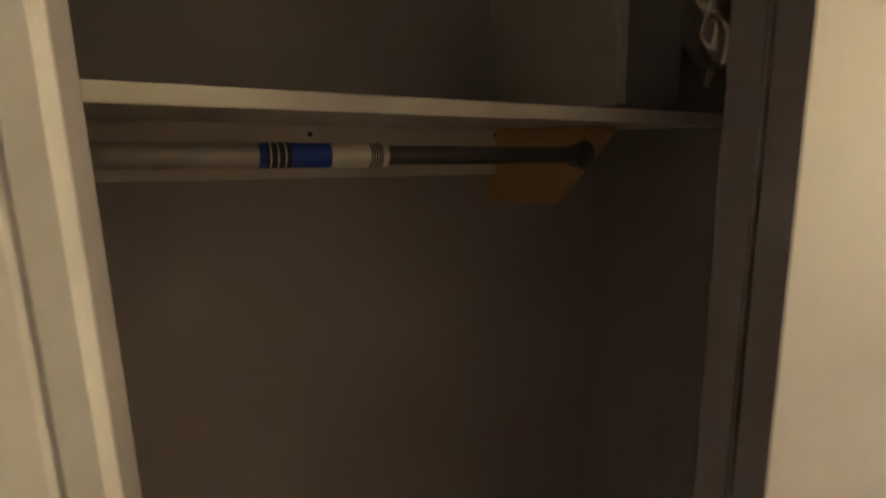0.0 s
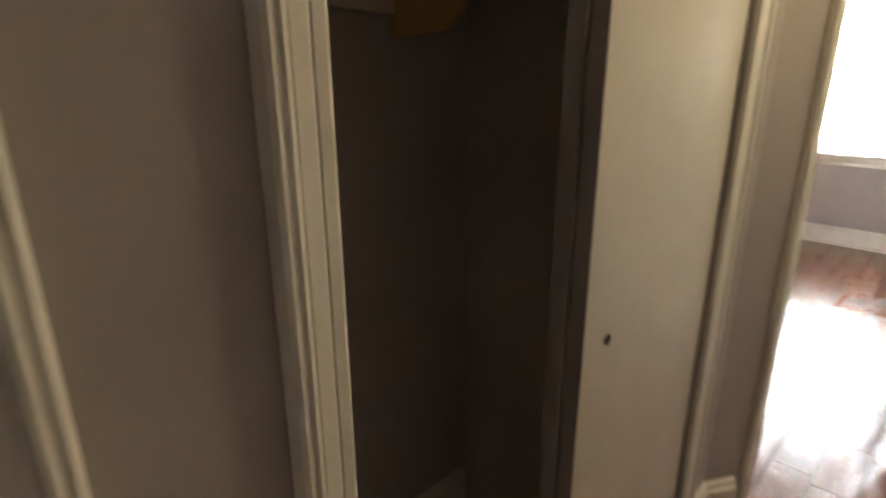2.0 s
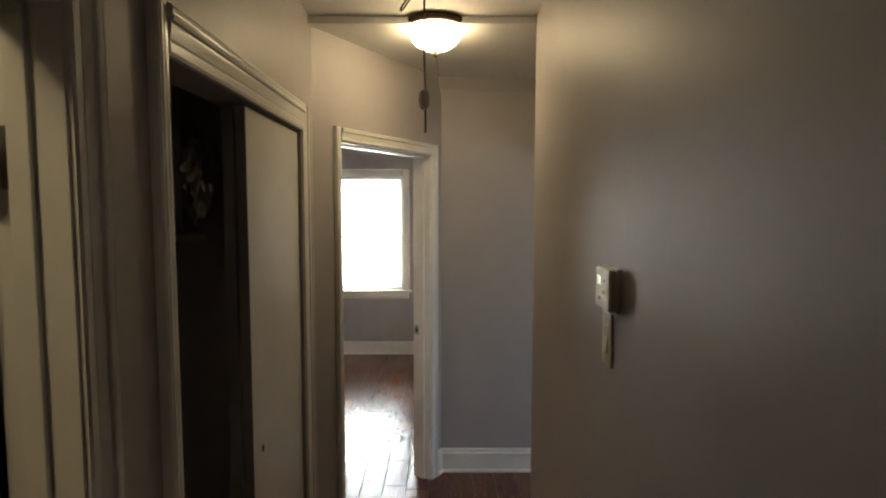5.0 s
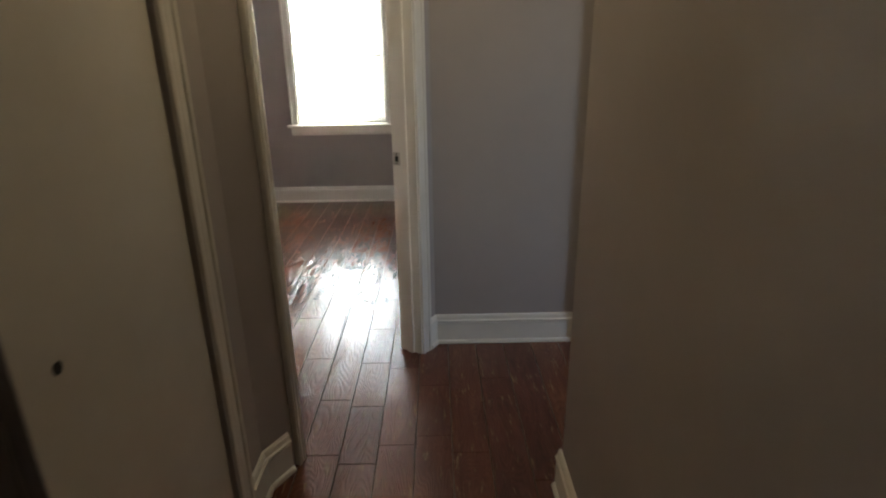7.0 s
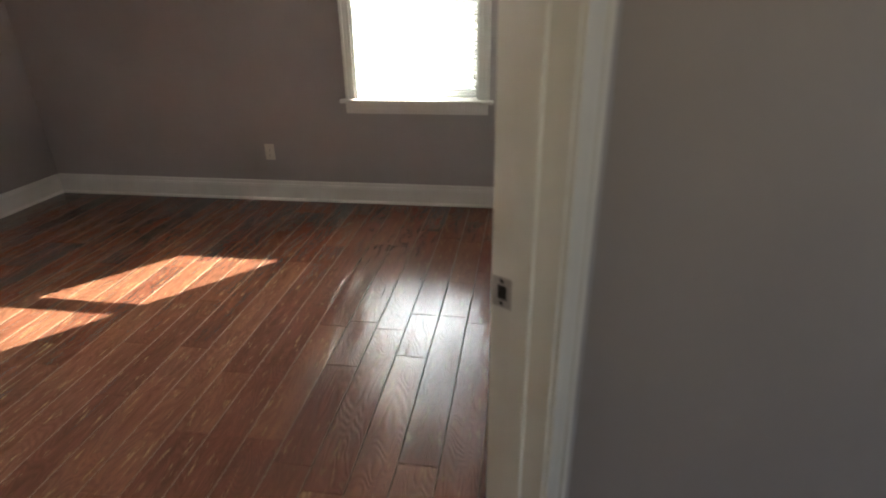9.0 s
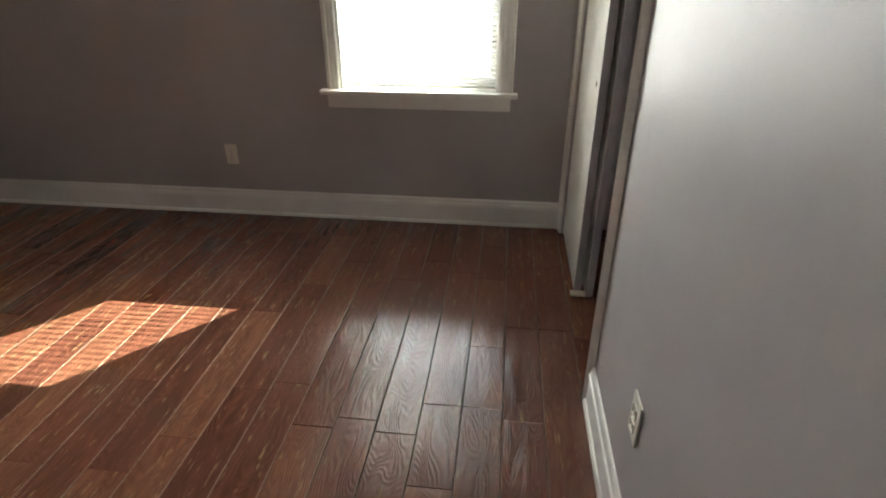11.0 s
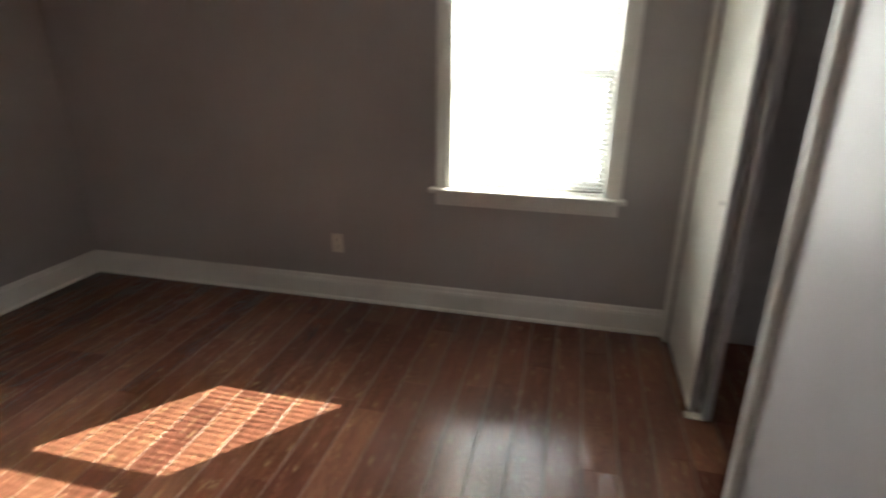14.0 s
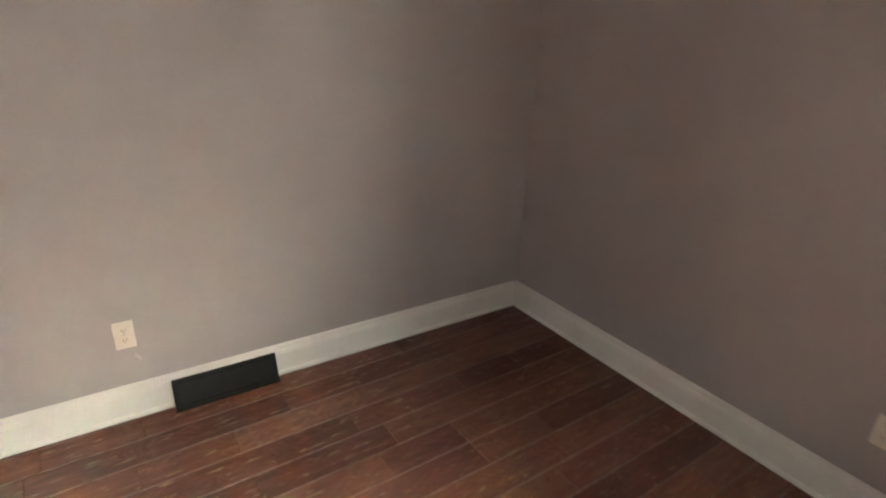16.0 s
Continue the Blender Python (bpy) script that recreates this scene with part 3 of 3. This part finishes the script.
rod = base("closet_rod", None, "adjustable grey closet rod with a blue label", "closet rod")
part("outer_tube", tube(on_rod(0.43), on_rod(0.915), 0.0135, 24), RODM, rod)
part("inner_tube", tube(on_rod(0.915), on_rod(BY - 0.01), 0.0115, 24), RODD, rod, "dark inner tube")
ex, ey, ez = on_rod(BY - 0.001)
part("end_socket", lathe(((0.002, 0), (0.02, 0), (0.022, 0.004), (0.017, 0.012), (0.0155, 0.025), (0.002, 0.025)), pose(ex, ey, ez, 90, 0, 0), 24), RODD, rod)
lab = part("blue_label", tube(on_rod(0.766), on_rod(0.845), 0.0139, 24), BLUE, rod, "blue printed label")
part("print_bar", tube(on_rod(0.774), on_rod(0.8), 0.0141, 24), DARK, lab)
for q in range(3):
    part("print_mark", tube(on_rod(0.777 + q * 0.008), on_rod(0.7787 + q * 0.008), 0.0143, 24), LABELW, lab)
lw = part("white_label", tube(on_rod(0.845), on_rod(0.914), 0.0139, 24), LABELW, rod, "white paper label")
for q in range(5):
    part("bar", tube(on_rod(0.892 + q * 0.0032), on_rod(0.8937 + q * 0.0032), 0.0141, 24), DARK, lw)

chase = base("duct_chase", None, "cream boxed-in duct standing on the closet shelf", "duct box")
part("face_board", boxed(CB + 0.001, -0.318, 1.235, 1.25, SZ + 0.01, CEIL_H - 0.012, None, 0.002), SHELFM, chase)
part("corner_strip", boxed(-0.318, -0.306, 1.23, 1.25, SZ + 0.01, CEIL_H - 0.012, None, 0.002), SHELFM, chase)
part("side_board", boxed(-0.33, -0.316, 1.251, 1.37, SZ + 0.01, CEIL_H - 0.012, None, 0.002), WALL, chase, "grey side board")
duct = bmesh.new()
bmesh.ops.create_icosphere(duct, subdivisions=5, radius=0.07)
for v in duct.verts:
    p = v.co.copy()
    v.co *= 1.0 + 0.3 * noise.noise(p * 24) + 0.22 * noise.noise(p * 55)
    v.co.z *= 2.0
    v.co += Vector((-0.27, 1.405, SZ + 0.2))
foil = tagged(part("foil_duct", duct, FOIL, smooth=True), "crumpled silver foil duct end above the shelf", "duct")

# ---- small wall things ----


def plate_parts(root, w, h):
    part("plate", boxed(-w / 2, w / 2, 0.0005, 0.007, -h / 2, h / 2, None, 0.003), PLATE, root)
    for z in (-h * 0.37, h * 0.37):
        part("screw", lathe(((0.0003, 0.0), (0.0035, 0.0), (0.003, 0.0012), (0.0003, 0.0014)), pose(0, 0.0068, z, -90, 0, 0), 10), STEEL, root)


def outlet(o, u, n, label, w=0.074, h=0.12):
    root = base("wall_outlet", frame_of(o, u, n), label, "outlet", "wall outlets")
    part("plate", boxed(-w / 2, w / 2, 0.0005, 0.007, -h / 2, h / 2, None, 0.003), PLATE, root)
    part("screw", lathe(((0.0003, 0.0), (0.0035, 0.0), (0.003, 0.0012), (0.0003, 0.0014)), pose(0, 0.0068, 0, -90, 0, 0), 10), STEEL, root)
    for z in (-0.021, 0.021):
        f = part("socket", boxed(-0.0165, 0.0165, 0.0065, 0.0085, z - 0.0145, z + 0.0145, None, 0.004), PLATE, root)
        for x, hh in ((-0.006, 0.0045), (0.006, 0.0035)):
            part("slot", boxed(x - 0.0011, x + 0.0011, 0.0084, 0.0088, z - hh + 0.003, z + hh + 0.003), DARK, f)
        part("ground_slot", tube((0, 0.0084, z - 0.0085), (0, 0.0088, z - 0.0085), 0.0024, 8), DARK, f)
    return root


outlet((-1.433, WIN_Y, 0.378), (1, 0, 0), (0, -1, 0), "cream duplex outlet on the grey window wall")
outlet(left_at(3.906, 0.39), LU, LN, "cream duplex outlet above the black register")
outlet((XR, 3.96, 0.42), (0, 1, 0), (-1, 0, 0), "cream outlet beside the bedroom closet")
outlet((2.95, WIN_Y, 0.42), (1, 0, 0), (0, -1, 0), "white outlet seen through the second doorway")


def rocker_switch(o, u, n, label, w, h, tall):
    root = base("light_switch", frame_of(o, u, n), label, "light switch", "light switches")
    plate_parts(root, w, h)
    bm = sweep([(-0.016, 0.006, -tall / 2), (-0.016, 0.0135, -tall / 2), (-0.016, 0.0075, tall * 0.1), (-0.016, 0.0085, tall / 2), (-0.016, 0.006, tall / 2)], (0.032, 0, 0))
    part("rocker", bm, PLATE, root)
    return root


rocker_switch((XR, 3.28, 1.425), (0, 1, 0), (-1, 0, 0), "cream rocker light switch by the bedroom door", 0.078, 0.128, 0.066)
rocker_switch((HALL_R, 0.795, 1.425), (0, 1, 0), (-1, 0, 0), "cream light switch below the thermostat", 0.074, 0.135, 0.066)

th = base("thermostat", frame_of((HALL_R, 0.765, 1.556), (0, 1, 0), (-1, 0, 0)), "cream box thermostat on the hall wall", "thermostat")
part("base_plate", boxed(-0.062, 0.062, 0.001, 0.012, -0.053, 0.053, None, 0.003), PLATE, th)
part("housing", boxed(-0.056, 0.056, 0.012, 0.03, -0.05, 0.05, None, 0.006), PLATE, th)
part("display", boxed(0.006, 0.04, 0.0296, 0.0308, 0.006, 0.03, None, 0.001), SCREEN, th)
for x, z in ((-0.02, 0.022), (-0.02, -0.006), (0.012, -0.024)):
    part("button", boxed(x - 0.007, x + 0.007, 0.0297, 0.0322, z - 0.005, z + 0.005, None, 0.0015), GREYE, th)


def strike_plate(m, label):
    root = base("strike_plate", m, label, "strike plate", "strike plates")
    part("plate", boxed(-0.02, 0.02, 0.0005, 0.0022, -0.029, 0.029, None, 0.0008), STEEL, root)
    part("latch_hole", boxed(-0.008, 0.01, 0.0021, 0.0026, -0.013, 0.013), DARK, root)
    for z in (-0.021, 0.021):
        part("screw", tube((0, 0.0021, z), (0, 0.003, z), 0.004, 10), DARK, root)
    return root


p1 = DA + DU * (D1 - 0.006) - DN * 0.099
strike_plate(frame_of((p1.x, p1.y, 0.972), DN, -DU), "steel strike plate on the white bedroom door jamb")
strike_plate(frame_of((1.335 + 0.099, 1.95 + 0.975 - 0.006, 0.95), (1, 0, 0), (0, -1, 0)), "steel strike plate on the second door jamb")

reg = base("floor_register", frame_of(left_at(4.259), LU, LN), "black metal baseboard heating register", "vent")
part("body", sweep([(-0.222, 0.0235, 0.001), (-0.222, 0.072, 0.001), (-0.222, 0.072, 0.014), (-0.222, 0.031, 0.132), (-0.222, 0.0235, 0.134)], (0.444, 0, 0)), BLACK, reg)
way = Vector((0, 0.031 - 0.072, 0.132 - 0.014)).normalized()
for q in range(7):
    a = Vector((-0.2, 0.0725, 0.0155)) + way * (0.016 + q * 0.013)
    part("louver", sweep([a, a + Vector((0, 0.0035, 0.0012)), a + Vector((0, 0.0035, 0.0012)) + way * 0.006, a + way * 0.006], (0.4, 0, 0)), BLACK, reg)
part("lower_lip", boxed(-0.224, 0.224, 0.067, 0.076, 0.001, 0.016, None, 0.002), BLACK, reg)
cab = base("cable_stub", frame_of(left_at(3.93, 0.29), LU, LN), "painted-over cable stub below the outlet", "cable")
part("stub", tube((0, 0.0, 0), (0.01, 0.02, -0.006), 0.005, 10), WALL, cab)
part("tip", tube((0.01, 0.02, -0.006), (0.016, 0.03, -0.012), 0.003, 8), STEEL, cab)

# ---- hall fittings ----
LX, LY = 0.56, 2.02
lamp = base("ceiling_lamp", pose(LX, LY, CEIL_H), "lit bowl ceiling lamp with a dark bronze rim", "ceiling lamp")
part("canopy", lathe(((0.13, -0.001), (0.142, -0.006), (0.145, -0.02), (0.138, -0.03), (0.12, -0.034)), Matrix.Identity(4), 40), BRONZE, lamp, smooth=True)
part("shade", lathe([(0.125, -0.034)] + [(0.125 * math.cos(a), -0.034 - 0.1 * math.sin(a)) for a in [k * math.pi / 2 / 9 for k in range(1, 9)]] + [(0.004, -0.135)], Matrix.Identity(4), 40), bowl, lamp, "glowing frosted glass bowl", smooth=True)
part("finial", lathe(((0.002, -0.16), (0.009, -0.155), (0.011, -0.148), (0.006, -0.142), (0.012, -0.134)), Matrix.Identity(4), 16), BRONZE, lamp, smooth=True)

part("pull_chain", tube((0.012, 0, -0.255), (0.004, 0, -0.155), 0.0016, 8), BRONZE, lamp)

# unseen second lamp, added in the side room to brighten its door jamb
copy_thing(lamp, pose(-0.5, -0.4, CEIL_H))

hatch = base("attic_hatch", None, "painted attic hatch panel with a pull cord", "attic hatch")
part("panel", boxed(0.18, 0.86, 0.32, 1.6, CEIL_H - 0.012, CEIL_H - 0.002, None, 0.002), CEILM, hatch)
for x0, x1, y0, y1 in ((0.135, 0.172, 0.27, 1.65), (0.868, 0.905, 0.27, 1.65), (0.172, 0.868, 0.27, 0.31), (0.172, 0.868, 1.61, 1.65)):
    part("trim_strip", boxed(x0, x1, y0, y1, CEIL_H - 0.018, CEIL_H - 0.001, None, 0.003), CEILM, hatch)
pull = base("pull_cord", pose(0.527, 1.42, CEIL_H - 0.012), "old knotted pull cord with a pale knob", "pull cord")
cv = bpy.data.curves.new("cord", "CURVE")
cv.dimensions, cv.bevel_depth, cv.bevel_resolution = "3D", 0.0035, 2
for pts in (((0, 0, 0), (0.004, 0, -0.15), (-0.003, 0, -0.3), (0.006, 0, -0.42), (0.005, 0, -0.57)),
            ((0, 0, -0.03), (-0.03, 0.01, -0.06), (-0.05, 0, -0.1), (-0.085, 0, -0.14), (-0.08, 0, -0.16), (-0.045, 0.01, -0.1), (-0.01, 0, -0.05))):
    sp = cv.splines.new("NURBS")
    sp.points.add(len(pts) - 1)
    sp.use_endpoint_u = True
    for q, p in zip(sp.points, pts):
        q.co = (*p, 1)
cv.materials.append(CORD)
co = new("cord", cv)
co.parent = pull
part("knob", lathe(((0.003, -0.49), (0.015, -0.485), (0.022, -0.465), (0.022, -0.445), (0.014, -0.425), (0.003, -0.42)), Matrix.Identity(4), 20), PLATE, pull, "pale plastic knob", smooth=True)

# the side room's door, standing open
leaf = base("panel_door", pose(-0.125, 0.268, 0.0, 0, 0, 172), "dark brown stained door standing open into a side room", "door")
part("slab", boxed(0.012, 0.74, -0.035, 0.0, 0.012, DOOR_H - 0.016, None, 0.002), BROWN_DOOR, leaf)
for z in (0.22, 1.05, 1.83):
    h = part("hinge", boxed(-0.01, 0.045, 0.0, 0.0025, z - 0.05, z + 0.05), STEEL, leaf, "worn steel hinge leaf")
    part("barrel", tube((0.002, 0.006, z - 0.05), (0.002, 0.006, z + 0.05), 0.006, 12), STEEL, h)
    part("jamb_leaf", boxed(-0.048, 0.0, -0.043, -0.0405, z - 0.05, z + 0.05, pose(0, 0, 0, 0, 0, 0)), STEEL, h)

# ---- floor of planks ----
floor = tagged(part("floor", boxed(LEFT_X - 0.2, 4.4, -2.7, WIN_Y + 0.1, -0.03, -0.0165), SUBF), "glossy red-brown hand-scraped hardwood plank floor", "floor", kind="structure")
PW, GAP = 0.1415, 0.0016
meshes = {}


def plank_mesh(length):
    if length in meshes:
        return meshes[length]
    bm = bmesh.new()
    w, l, c, ce = PW / 2 - GAP / 2, length / 2 - GAP / 4, 0.0023, 0.001
    lo = [bm.verts.new((x, y, -0.016)) for x, y in ((-w, -l), (w, -l), (w, l), (-w, l))]
    mid = [bm.verts.new((x, y, -c * 0.7)) for x, y in ((-w, -l), (w, -l), (w, l), (-w, l))]
    up = [bm.verts.new((x, y, 0.0)) for x, y in ((-w + c, -l + ce), (w - c, -l + ce), (w - c, l - ce), (-w + c, l - ce))]
    for a, b in ((lo, mid), (mid, up)):
        for k in range(4):
            bm.faces.new((a[k], a[(k + 1) % 4], b[(k + 1) % 4], b[k]))
    bm.faces.new(up)
    me = mesh_of(bm, "plank", WOOD)
    me.materials.append(WORN)
    for f in me.polygons:
        if 0.2 < abs(f.normal.x) < 0.95:
            f.material_index = 1
    meshes[length] = me
    return meshes[length]


rng = random.Random(7)


def lay(x, y0, y1):
    """One row of planks end to end, the last one cut at the wall."""
    y, end = round(y0 * 20) - rng.randint(0, 12), round(y1 * 20)
    while y < end:
        n = min(rng.choice((7, 11, 15, 19, 24)), end - y)
        o = new("plank", plank_mesh(n / 20))
        o.parent = floor
        o.location = (x, (y + n / 2) / 20, 0)
        y += n


for i in range(math.floor((LEFT_X - 0.2) / PW), math.ceil(4.2 / PW)):
    x = 0.082 + (i + 0.5) * PW
    if x < -0.6:
        lay(x, 2.6, WIN_Y + 0.05)
    elif x < 0.62:
        lay(x, -0.4 if x > -0.05 else 1.0, WIN_Y + 0.05)
    elif x < 1.25:
        lay(x, -0.4, WIN_Y + 0.05)
    else:
        lay(x, 2.4 if x < 2.4 else 4.2, WIN_Y + 0.05)
